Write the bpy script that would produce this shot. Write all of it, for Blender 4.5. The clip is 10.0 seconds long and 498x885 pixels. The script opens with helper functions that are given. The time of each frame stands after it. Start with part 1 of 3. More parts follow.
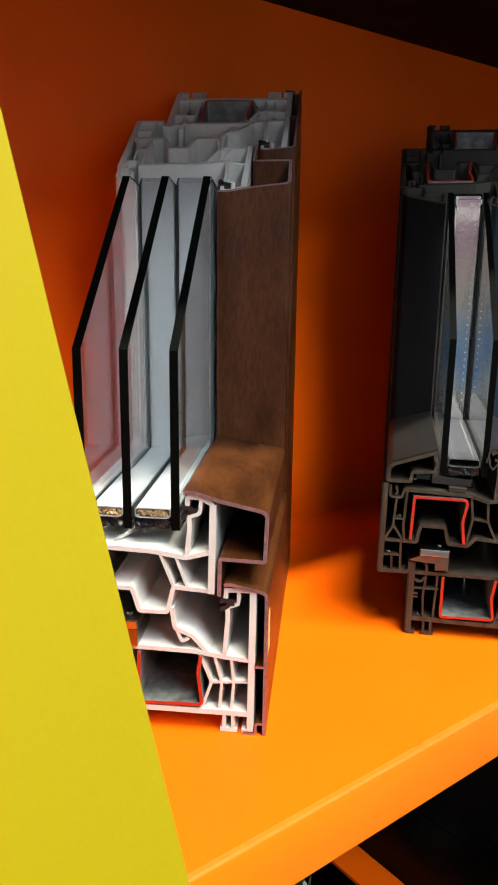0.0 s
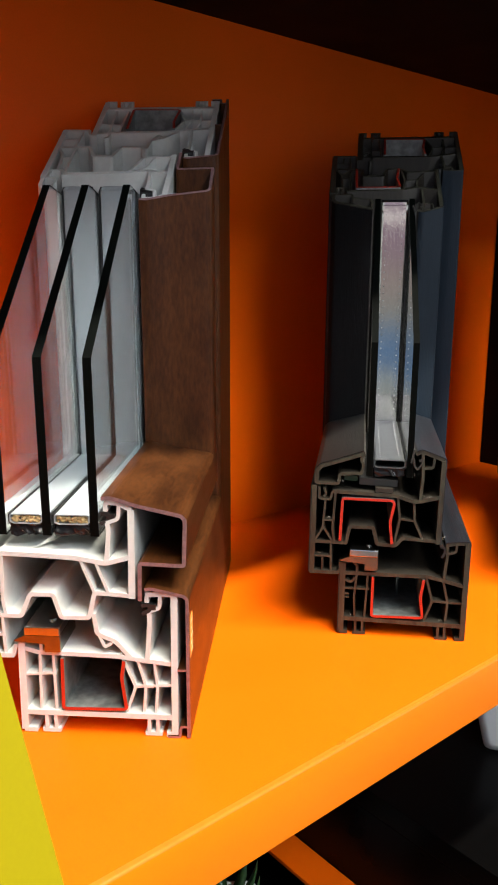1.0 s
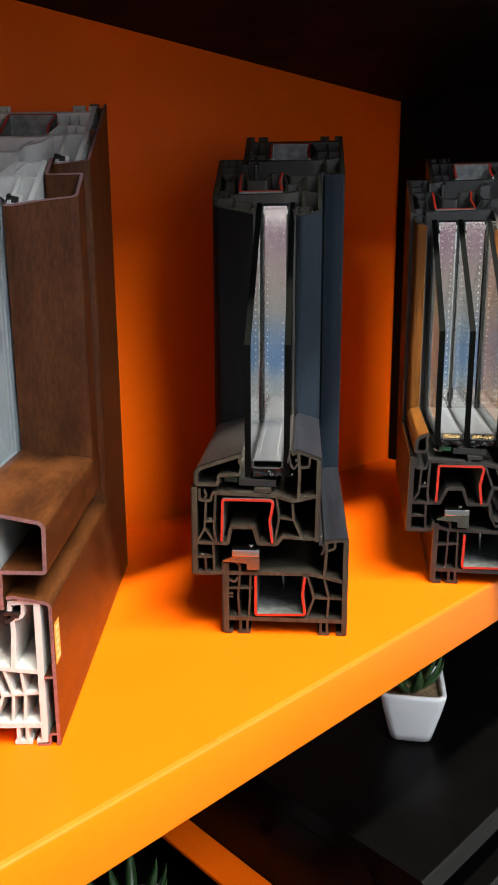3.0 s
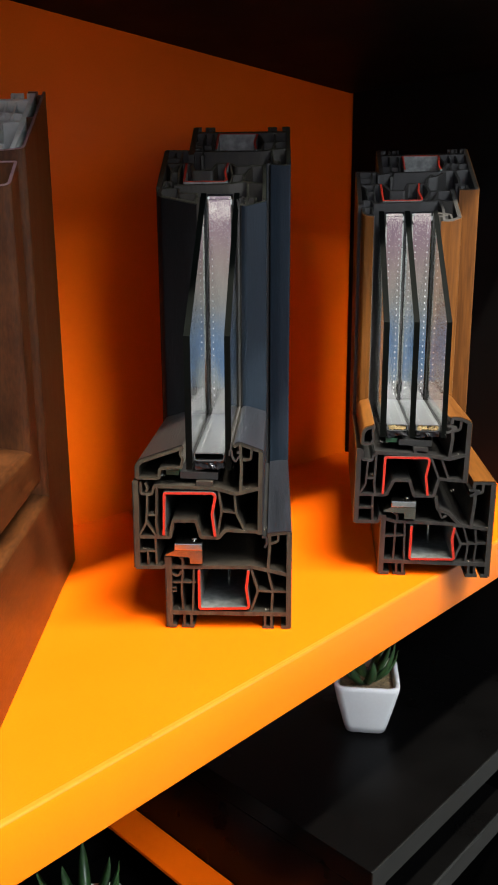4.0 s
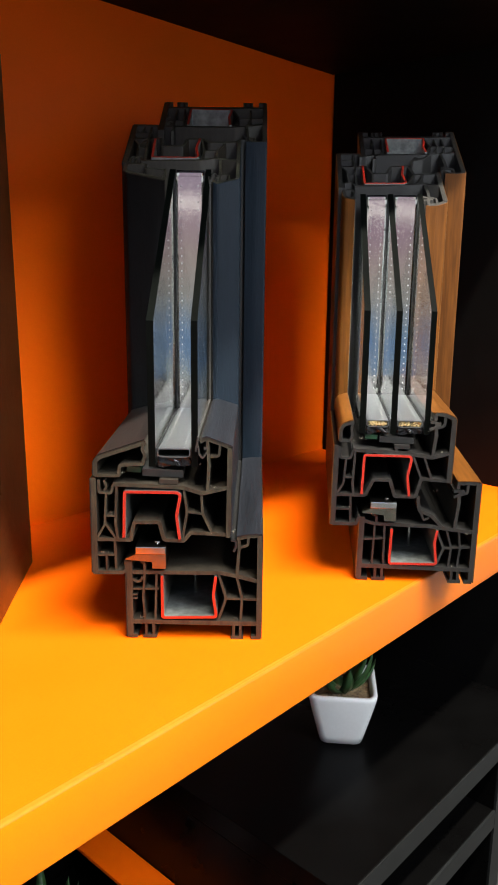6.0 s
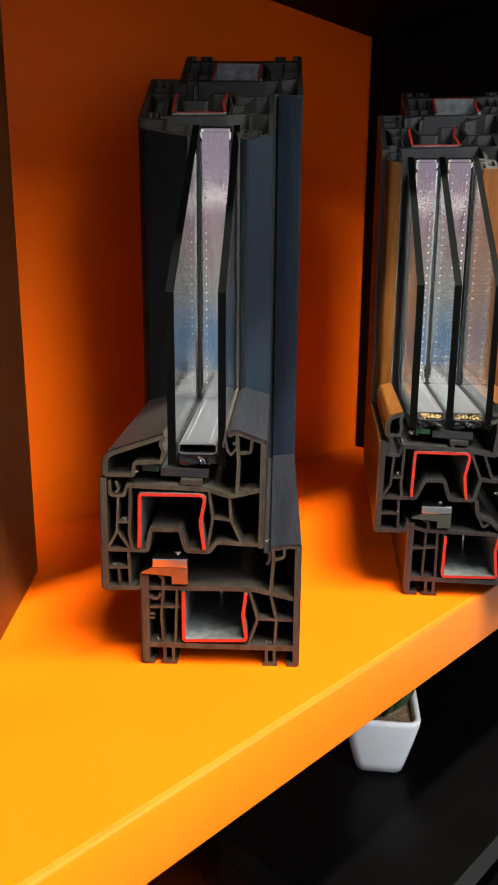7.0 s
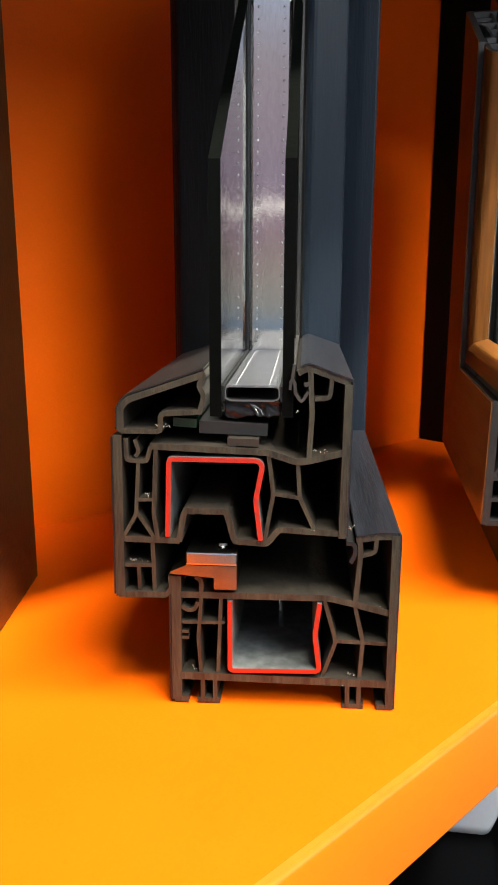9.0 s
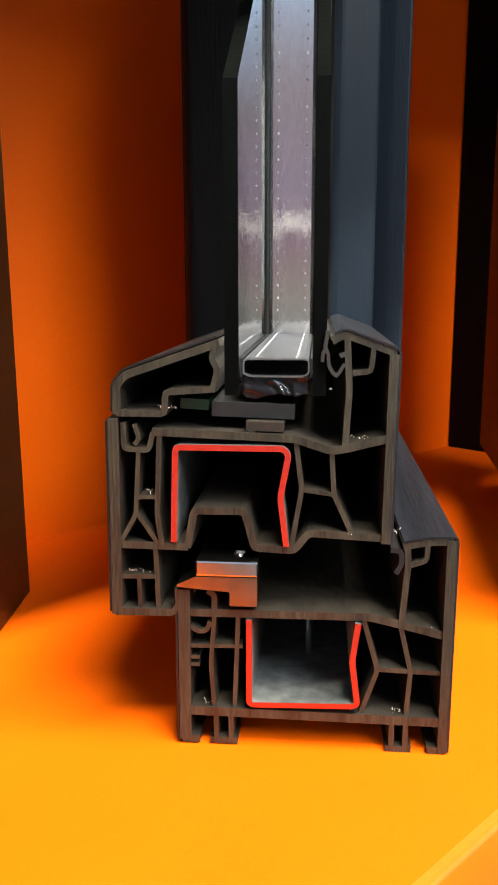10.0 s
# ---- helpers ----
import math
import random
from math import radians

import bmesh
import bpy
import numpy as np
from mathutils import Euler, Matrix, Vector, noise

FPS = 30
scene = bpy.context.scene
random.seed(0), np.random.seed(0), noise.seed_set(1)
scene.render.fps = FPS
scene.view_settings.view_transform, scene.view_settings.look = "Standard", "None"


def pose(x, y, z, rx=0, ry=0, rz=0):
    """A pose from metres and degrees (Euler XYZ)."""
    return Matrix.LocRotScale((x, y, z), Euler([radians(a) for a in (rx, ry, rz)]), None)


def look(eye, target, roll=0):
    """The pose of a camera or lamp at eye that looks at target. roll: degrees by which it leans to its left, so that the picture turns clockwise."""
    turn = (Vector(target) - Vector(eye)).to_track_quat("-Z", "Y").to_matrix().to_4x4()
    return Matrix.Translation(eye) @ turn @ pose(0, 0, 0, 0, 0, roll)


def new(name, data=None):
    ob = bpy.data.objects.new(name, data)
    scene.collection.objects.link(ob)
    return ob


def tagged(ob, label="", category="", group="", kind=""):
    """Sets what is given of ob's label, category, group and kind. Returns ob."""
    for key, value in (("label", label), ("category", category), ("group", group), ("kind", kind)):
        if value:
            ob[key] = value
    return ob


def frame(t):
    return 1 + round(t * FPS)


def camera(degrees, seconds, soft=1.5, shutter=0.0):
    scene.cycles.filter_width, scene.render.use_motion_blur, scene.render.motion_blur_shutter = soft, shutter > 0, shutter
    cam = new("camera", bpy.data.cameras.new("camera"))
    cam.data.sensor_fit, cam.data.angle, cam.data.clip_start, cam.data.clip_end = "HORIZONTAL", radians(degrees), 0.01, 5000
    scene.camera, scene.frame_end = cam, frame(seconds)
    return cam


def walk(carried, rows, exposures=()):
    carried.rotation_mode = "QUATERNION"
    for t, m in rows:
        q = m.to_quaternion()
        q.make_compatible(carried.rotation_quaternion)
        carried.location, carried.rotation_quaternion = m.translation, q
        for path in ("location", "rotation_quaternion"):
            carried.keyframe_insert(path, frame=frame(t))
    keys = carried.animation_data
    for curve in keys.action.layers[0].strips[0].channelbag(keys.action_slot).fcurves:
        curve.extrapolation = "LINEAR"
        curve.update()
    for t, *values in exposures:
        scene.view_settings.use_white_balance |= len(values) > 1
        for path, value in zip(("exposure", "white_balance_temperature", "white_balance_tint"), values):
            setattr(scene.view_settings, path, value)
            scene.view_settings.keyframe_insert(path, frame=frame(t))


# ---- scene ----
cam = camera(35.4, 10.0, 1.9)
PATH = [
    (0, (0.022, 0.009, 1.204), (1.216, 1.539, 0.72), 0.7),
    (0.5, (0.027, 0.001, 1.203), (1.238, 1.52, 0.725), 0.2),
    (1, (0.037, -0.008, 1.204), (1.291, 1.479, 0.737), 0.1),
    (1.5, (0.043, -0.014, 1.205), (1.326, 1.446, 0.735), -0.2),
    (2, (0.049, -0.021, 1.205), (1.355, 1.42, 0.736), -0.2),
    (2.5, (0.055, -0.028, 1.206), (1.383, 1.393, 0.741), -0.3),
    (4, (0.076, -0.044, 1.203), (1.478, 1.3, 0.726), -0.4),
    (4.5, (0.081, -0.046, 1.2), (1.501, 1.278, 0.718), -0.2),
    (5, (0.087, -0.05, 1.198), (1.525, 1.253, 0.715), 0.0),
    (5.5, (0.091, -0.042, 1.197), (1.536, 1.254, 0.716), 0.5),
    (7, (0.138, 0.016, 1.179), (1.54, 1.355, 0.69), 0.3),
    (7.5, (0.153, 0.037, 1.167), (1.537, 1.398, 0.684), 0.4),
    (8, (0.166, 0.051, 1.156), (1.54, 1.426, 0.682), 0.4),
    (8.5, (0.181, 0.07, 1.142), (1.551, 1.453, 0.683), 0.2),
    (9, (0.194, 0.089, 1.133), (1.554, 1.487, 0.692), -0.0),
    (9.5, (0.207, 0.104, 1.124), (1.556, 1.521, 0.7155), -0.4),
    (10, (0.218, 0.117, 1.116), (1.561, 1.547, 0.725), -0.3),
]
EXPOSURES = [(0, -0.28), (1, -0.25), (2.5, -0.08), (4, 0.08), (10, 0.08)]
walk(cam, [(t, look(eye, target, roll)) for t, eye, target, roll in PATH], EXPOSURES)

# ---- light ----
world = bpy.data.worlds.new("sky")
scene.world = world
world.use_nodes = True
wn = world.node_tree.nodes
sky = wn.new("ShaderNodeTexSky")
sky.sky_type, sky.sun_disc = "NISHITA", False
sky.sun_elevation, sky.sun_rotation = radians(35), radians(200)
wn["Background"].inputs["Strength"].default_value = 0.12
world.node_tree.links.new(sky.outputs[0], wn["Background"].inputs["Color"])


def area_lamp(name, eye, target, sx, sy, watts, colour):
    d = bpy.data.lights.new(name, "AREA")
    d.shape, d.size, d.size_y, d.energy, d.color = "RECTANGLE", sx, sy, watts, colour
    ob = new(name, d)
    ob.matrix_world = look(eye, target)
    return ob


area_lamp("strip_lamp", (0.42, -0.45, 2.72), (0.42, 0.2, 1.0), 1.3, 0.07, 112, (1.0, 0.945, 0.82))
area_lamp("ceiling_panel_lamp", (0.15, -1.78, 2.74), (0.15, -1.76, 1.0), 0.9, 1.4, 100, (0.88, 0.94, 1.0))


# ---- materials ----
def material(name, base, rough=0.5, metal=0.0, vary=0.15, grain=400.0, stretch=(1, 1, 1), bump=0.08,
             second=None, blotch=25.0, coat=0.0, transmission=0.0, specular=0.5, wear=0.12):
    m = bpy.data.materials.new(name)
    m.use_nodes = True
    nt = m.node_tree
    n, l = nt.nodes, nt.links
    b = n["Principled BSDF"]
    b.inputs["Metallic"].default_value = metal
    b.inputs["Coat Weight"].default_value = coat
    b.inputs["Transmission Weight"].default_value = transmission
    b.inputs["Specular IOR Level"].default_value = specular
    tc = n.new("ShaderNodeTexCoord")
    mp = n.new("ShaderNodeMapping")
    mp.inputs["Scale"].default_value = stretch
    l.new(tc.outputs["Object"], mp.inputs["Vector"])
    fine = n.new("ShaderNodeTexNoise")
    fine.inputs["Scale"].default_value, fine.inputs["Detail"].default_value = grain, 6
    l.new(mp.outputs[0], fine.inputs["Vector"])
    big = n.new("ShaderNodeTexNoise")
    big.inputs["Scale"].default_value, big.inputs["Detail"].default_value = blotch, 4
    l.new(mp.outputs[0], big.inputs["Vector"])
    mix = n.new("ShaderNodeMix")
    mix.data_type = "RGBA"
    dark = second or tuple(c * (1 - vary) for c in base)
    mix.inputs["A"].default_value = (*dark, 1)
    mix.inputs["B"].default_value = (*base, 1)
    mul = n.new("ShaderNodeMath")
    mul.operation = "ADD"
    l.new(fine.outputs["Fac"], mul.inputs[0])
    l.new(big.outputs["Fac"], mul.inputs[1])
    ramp = n.new("ShaderNodeMapRange")
    ramp.inputs["From Min"].default_value, ramp.inputs["From Max"].default_value = 0.75, 1.25
    l.new(mul.outputs[0], ramp.inputs["Value"])
    l.new(ramp.outputs[0], mix.inputs["Factor"])
    l.new(mix.outputs["Result"], b.inputs["Base Color"])
    rr = n.new("ShaderNodeMapRange")
    rr.inputs["To Min"].default_value, rr.inputs["To Max"].default_value = max(rough - wear, 0.02), min(rough + wear, 1)
    l.new(big.outputs["Fac"], rr.inputs["Value"])
    l.new(rr.outputs[0], b.inputs["Roughness"])
    if bump:
        bp = n.new("ShaderNodeBump")
        bp.inputs["Strength"].default_value, bp.inputs["Distance"].default_value = bump, 0.0006
        l.new(fine.outputs["Fac"], bp.inputs["Height"])
        l.new(bp.outputs[0], b.inputs["Normal"])
    return m


ORANGE = material("orange_laminate", (0.9, 0.126, 0.0012), 0.45, vary=0.07, grain=900, bump=0.04, wear=0.06, specular=0.14)
# the edge band's paler orange stands in for light on the shelf front
LIT_EDGE_ORANGE = material("orange_edge_band_lit", (0.92, 0.205, 0.003), 0.32, vary=0.05, grain=900, bump=0.0, wear=0.06, specular=0.18)
# pale highlight along the rounded arris, painted as a colour
ARRIS_GLINT = material("painted_arris_glint", (0.92, 0.165, 0.012), 0.3, vary=0.15, grain=300, bump=0.0, wear=0.1)
BLACK = material("black_laminate", (0.0018, 0.0017, 0.0017), 0.3, specular=0.1, vary=0.3, grain=700, bump=0.05)
BLACK_MATT = material("matt_black_board", (0.0025, 0.0024, 0.0024), 0.6, vary=0.3, grain=700, bump=0.05, specular=0.1)
GREY_EDGE = material("grey_edge_band", (0.0055, 0.0065, 0.0068), 0.45, vary=0.2, grain=700)
YELLOW = material("yellow_board", (0.27, 0.215, 0.001), 0.55, specular=0.2, vary=0.05, grain=900, blotch=2.5, bump=0.01)
WHITE_PVC = material("white_pvc", (0.62, 0.625, 0.595), 0.36, vary=0.12, grain=300, bump=0.05, blotch=45)
SAWN_PVC = material("sawn_brown_pvc", (0.044, 0.041, 0.024), 0.55, vary=0.75, grain=620, stretch=(2.4, 1, 0.25), bump=0.5, blotch=90)
SAWN_BLACK_PVC = material("sawn_black_pvc", (0.021, 0.0195, 0.0175), 0.5, vary=0.6, grain=520, stretch=(1.6, 1, 0.35), bump=0.5, blotch=90)
BLACK_PVC = material("black_pvc_core", (0.017, 0.016, 0.015), 0.5, vary=0.4, grain=260, bump=0.2, blotch=60)
BROWN_PVC = material("brown_pvc_core", (0.027, 0.021, 0.014), 0.55, vary=0.5, grain=260, stretch=(2.2, 1, 0.45), bump=0.3, blotch=60)
GREY_FILM_V = material("anthracite_film_rail", (0.018, 0.02, 0.026), 0.42, specular=0.3, second=(0.008, 0.009, 0.0115), grain=520, stretch=(3, 0.16, 3), bump=0.4)
GREY_FILM_Z = material("anthracite_film_stile", (0.0095, 0.0165, 0.026), 0.45, specular=0.22, vary=0.3, grain=420, stretch=(3, 3, 0.25), bump=0.22)
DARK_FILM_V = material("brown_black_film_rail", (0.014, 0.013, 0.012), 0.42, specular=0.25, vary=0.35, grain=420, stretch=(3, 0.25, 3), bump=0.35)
# same film on the stile, with the shade there put into a darker base
DARK_FILM_Z_SHADED = material("brown_black_film_stile_shaded", (0.006, 0.006, 0.0065), 0.45, specular=0.1, vary=0.35, grain=420, stretch=(3, 3, 0.25), bump=0.35)
WALNUT_V = material("walnut_film_rail", (0.078, 0.025, 0.006), 0.38, specular=0.2, second=(0.03, 0.0095, 0.003), grain=360, stretch=(2, 0.55, 2), bump=0.12, blotch=42)
WALNUT_Z = material("walnut_film_stile", (0.08, 0.026, 0.007), 0.4, specular=0.17, second=(0.036, 0.0115, 0.004), grain=360, stretch=(2, 2, 0.55), bump=0.12, blotch=42)
OAK_V = material("golden_oak_film_rail", (0.15, 0.053, 0.008), 0.4, specular=0.25, second=(0.075, 0.025, 0.004), grain=160, stretch=(4, 0.25, 4), bump=0.12, blotch=30)
OAK_Z = material("golden_oak_film_stile", (0.15, 0.053, 0.008), 0.4, specular=0.25, second=(0.075, 0.025, 0.004), grain=160, stretch=(4, 4, 0.25), bump=0.12, blotch=30)
CUT_ALU = material("cut_cladding_edge", (0.32, 0.18, 0.18), 0.42, metal=0.35, vary=0.45, grain=600, bump=0.15)
STEEL = material("galvanised_steel", (0.23, 0.245, 0.235), 0.42, metal=0.45, vary=0.5, grain=240, blotch=120, bump=0.15, wear=0.2)
RED = material("red_paint", (0.42, 0.02, 0.008), 0.45, vary=0.25, grain=500, bump=0.1)
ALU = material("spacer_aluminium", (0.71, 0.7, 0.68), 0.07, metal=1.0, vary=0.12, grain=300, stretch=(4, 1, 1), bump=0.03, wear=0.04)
# rail copy of the spacer metal, rougher and darkened to offset its brighter light
RAIL_ALU = material("toned_down_spacer_aluminium", (0.25, 0.26, 0.26), 0.32, metal=0.85, vary=0.2, grain=300, stretch=(4, 1, 1), bump=0.05, wear=0.1)
# less metallic than the bar, so the dots' glints are in the colour
DOTS = material("pressed_dot_glints", (0.5, 0.5, 0.5), 0.3, metal=0.35, vary=0.1)
LIGHT_SPACER = material("light_grey_spacer", (0.27, 0.29, 0.3), 0.5, vary=0.08)
GREY_RUBBER = material("dark_grey_rubber", (0.035, 0.032, 0.028), 0.5, vary=0.3)
RUBBER = material("black_rubber", (0.012, 0.012, 0.012), 0.5, vary=0.3)
SEALANT = material("black_sealant", (0.024, 0.024, 0.027), 0.2, vary=0.5, grain=150, bump=0.6)
PACKER = material("green_packer", (0.01, 0.05, 0.02), 0.4)
GLASS_EDGE = material("ground_glass_edge", (0.0012, 0.002, 0.0015), 0.5, specular=0.06, vary=0.5, grain=500, bump=0.2)
ZINC = material("polished_zinc", (0.5, 0.49, 0.47), 0.18, metal=1.0, vary=0.15, grain=250, wear=0.1)
BRASS = material("worn_brass", (0.27, 0.25, 0.2), 0.24, metal=1.0, vary=0.3, grain=250)
BEADS = material("desiccant_beads", (0.52, 0.38, 0.17), 0.6, vary=0.4, grain=900)
CERAMIC = material("white_ceramic", (0.78, 0.79, 0.79), 0.16, vary=0.04, bump=0.0)
SOIL = material("potting_grit", (0.3, 0.2, 0.1), 0.9, second=(0.05, 0.035, 0.02), grain=500, bump=0.9)
LEAF = material("succulent_leaf", (0.04, 0.11, 0.03), 0.4, second=(0.018, 0.05, 0.016), grain=160, bump=0.1)
SWARF = material("pale_sawdust", (0.5, 0.46, 0.38), 0.8, vary=0.3)
PAPER = material("orange_sticker", (0.8, 0.3, 0.05), 0.5, vary=0.05)
PRINT = material("pale_print", (0.75, 0.5, 0.25), 0.6, vary=0.05)
PLASTER = material("wall_paint", (0.4, 0.41, 0.42), 0.8, vary=0.06, grain=120)
CEILING = material("ceiling_paint", (0.4, 0.4, 0.4), 0.8, vary=0.05, grain=120)
# unseen glowing backdrop, coloured to give the spacers banded reflections and some fill
BACKDROP = bpy.data.materials.new("reflection_backdrop")
BACKDROP.use_nodes = True
bn, bl = BACKDROP.node_tree.nodes, BACKDROP.node_tree.links
bn.remove(bn["Principled BSDF"])
em, tco, sep = bn.new("ShaderNodeEmission"), bn.new("ShaderNodeTexCoord"), bn.new("ShaderNodeSeparateXYZ")
ripple, add, cr = bn.new("ShaderNodeTexNoise"), bn.new("ShaderNodeMath"), bn.new("ShaderNodeValToRGB")
bl.new(tco.outputs["Object"], sep.inputs[0])
bl.new(tco.outputs["Object"], ripple.inputs["Vector"])
ripple.inputs["Scale"].default_value = 2.2
add.operation, add.inputs[1].default_value = "MULTIPLY_ADD", 0.12
bl.new(ripple.outputs["Fac"], add.inputs[0])
half = bn.new("ShaderNodeMath")
half.operation, half.inputs[1].default_value, half.inputs[2].default_value = "MULTIPLY_ADD", 0.4, -0.02
bl.new(sep.outputs["Z"], half.inputs[0])
bl.new(half.outputs[0], add.inputs[2])
cr.color_ramp.elements[0].position, cr.color_ramp.elements[0].color = 0.27, (0.42, 0.45, 0.43, 1)
cr.color_ramp.elements[1].position, cr.color_ramp.elements[1].color = 1.0, (0.8, 1.1, 1.5, 1)
for p, c in ((0.3, (0.36, 0.42, 0.46, 1)), (0.335, (0.12, 0.24, 0.46, 1)), (0.38, (0.2, 0.29, 0.42, 1)), (0.43, (0.36, 0.36, 0.34, 1)), (0.5, (0.4, 0.33, 0.31, 1)),
             (0.56, (0.34, 0.24, 0.3, 1)), (0.64, (0.36, 0.29, 0.38, 1)), (0.8, (0.38, 0.33, 0.38, 1)), (0.93, (0.5, 0.6, 0.8, 1))):
    cr.color_ramp.elements.new(p).color = c
bl.new(add.outputs[0], cr.inputs[0])
# a thin bright band, added to mirror as a bright line in the spacers
gleam, tint = bn.new("ShaderNodeMath"), bn.new("ShaderNodeMix")
gleam.operation, gleam.inputs[1].default_value, gleam.inputs[2].default_value = "COMPARE", 1.372, 0.01
tint.data_type = "RGBA"
tint.inputs["B"].default_value = (2.2, 2.1, 1.9, 1)
bl.new(sep.outputs["Z"], gleam.inputs[0])
bl.new(gleam.outputs[0], tint.inputs["Factor"])
bl.new(cr.outputs[0], tint.inputs["A"])
bl.new(tint.outputs["Result"], em.inputs["Color"])
em.inputs["Strength"].default_value = 0.98
bl.new(em.outputs[0], bn["Material Output"].inputs["Surface"])
FLOORING = material("dark_flooring", (0.07, 0.065, 0.06), 0.4, vary=0.3, grain=60)

GLASS = bpy.data.materials.new("clear_glass")
GLASS.use_nodes = True
gb = GLASS.node_tree.nodes["Principled BSDF"]
gb.inputs["Base Color"].default_value = (0.93, 0.97, 0.96, 1)
gb.inputs["Transmission Weight"].default_value = 1.0
gb.inputs["Roughness"].default_value = 0.0
gb.inputs["IOR"].default_value = 1.45


# ---- helpers of this scene ----
def part(name, bm, mats, parent=None, label=""):
    """Links a bmesh as one mesh object, under a parent where one is given."""
    me = bpy.data.meshes.new(name)
    bmesh.ops.recalc_face_normals(bm, faces=bm.faces)
    bm.to_mesh(me)
    bm.free()
    for m in (mats if isinstance(mats, (list, tuple)) else [mats]):
        me.materials.append(m)
    ob = new(name, me)
    if parent is not None:
        ob.parent = parent
    if label:
        ob["label"] = label
    return ob


def empty_thing(name, m, label, category, group=""):
    ob = new(name)
    ob.empty_display_size = 0.02
    ob.matrix_world = m
    return tagged(ob, label, category, group)


def box(bm, x0, x1, y0, y1, z0, z1, bevel=0.0, mat=0):
    vs = [bm.verts.new((x, y, z)) for x in (x0, x1) for y in (y0, y1) for z in (z0, z1)]
    fs = [bm.faces.new([vs[i] for i in q]) for q in
          ((0, 1, 3, 2), (4, 6, 7, 5), (0, 4, 5, 1), (2, 3, 7, 6), (0, 2, 6, 4), (1, 5, 7, 3))]
    for f in fs:
        f.material_index = mat
    if bevel:
        es = {e for f in fs for e in f.edges}
        bmesh.ops.bevel(bm, geom=list(es), offset=bevel, segments=2, profile=0.5, affect="EDGES", material=mat)
    return bm


def solid(name, dims, mats, bevel=0.0, parent=None, label=""):
    return part(name, box(bmesh.new(), *dims, bevel), mats, parent, label)


def soften(pts, r=1.1):
    """Rounds the bends of a centre line."""
    P = [Vector(p) for p in pts]
    out = [P[0]]
    for a, b, c in zip(P, P[1:], P[2:]):
        k = min(r, (b - a).length * 0.45, (c - b).length * 0.45)
        p, q = b + (a - b).normalized() * k, b + (c - b).normalized() * k
        out += [p, (p + q + 2 * b) / 4, q]
    return out + [P[-1]]


def side_lines(pts, th):
    """The two edges of a band of thickness th along a centre line."""
    left, right = [], []
    P = [Vector(p) for p in pts]
    for i, p in enumerate(P):
        a = (p - P[i - 1]).normalized() if i else None
        b = (P[i + 1] - p).normalized() if i < len(P) - 1 else None
        a, b = a or b, b or a
        na, nb = Vector((-a.y, a.x)), Vector((-b.y, b.x))
        n = (na + nb)
        n = n.normalized() if n.length > 1e-6 else na
        k = min(1 / max(n.dot(na), 0.3), 2.0)
        left.append(p + n * th / 2 * k)
        right.append(p - n * th / 2 * k)
    return left, right


class Corner:
    """The geometry of one sawn window corner: a rail that runs back, a stile that rises, sawn off upright in front and along a slope above."""

    def __init__(self, depth, knee, bend, high):
        """knee: where the slope begins in front; bend: (depth, height) where it flattens; high: its height at the back."""
        self.depth, self.knee, self.bend, self.high = depth, knee, bend, high

    def top(self, v):
        bv, bz = self.bend
        if v < bv:
            return self.knee + (bz - self.knee) * v / bv
        return bz + (self.high - bz) * (v - bv) / (self.depth - bv)

    def sweep(self, strips, leg, cap=0, first=0.0, step=0.00004):
        """strips: (centre line in mm, thickness in mm); leg: 'rail' or 'stile'."""
        bm = bmesh.new()
        for i, (pts, th) in enumerate(strips):
            a, b = side_lines(soften(pts), th)
            off = first + i * step
            ring0, ring1 = [], []
            for p in a + b[::-1]:
                u, h = p.x / 1000, p.y / 1000
                v = self.depth - h
                if leg == "rail":
                    ring0.append(bm.verts.new((u, off, h)))
                    ring1.append(bm.verts.new((u, v, h)))
                else:
                    ring0.append(bm.verts.new((u, v, self.top(v) - off)))
                    ring1.append(bm.verts.new((u, v, h)))
            n, k = len(ring0), len(a)
            for j in range(n):
                q = (j + 1) % n
                bm.faces.new((ring0[j], ring0[q], ring1[q], ring1[j]))
            for j in range(k - 1):
                f = bm.faces.new((ring0[j], ring0[j + 1], ring0[n - 2 - j], ring0[n - 1 - j]))
                f.material_index = cap
        return bm

    def pane(self, u0, u1, h, front=0.002, corner=None):
        """One glass pane with ground edges, u and h in mm."""
        bm = bmesh.new()
        u0, u1, h = u0 / 1000, u1 / 1000, h / 1000
        back = self.depth - h
        line = [(front, h), (front, self.knee - 0.001)] + ([corner] if corner else []) + [(back, self.top(back) - 0.0006 if not corner else corner[1] - 0.004), (back, h)]
        rings = [[bm.verts.new((u, v, z)) for v, z in line] for u in (u0, u1)]
        bm.faces.new(rings[0])
        bm.faces.new(rings[1])
        n = len(line)
        for j in range(n):
            f = bm.faces.new((rings[0][j], rings[0][(j + 1) % n], rings[1][(j + 1) % n], rings[1][j]))
            f.material_index = 1
        return bm


def two_legs(name, corner, strips, rail_mats, stile_mats, parent, label="", cap=0, first=0.0):
    part(name + "_rail", corner.sweep(strips, "rail", cap, first), rail_mats, parent, label)
    part(name + "_stile", corner.sweep(strips, "stile", cap, first), stile_mats, parent, label)


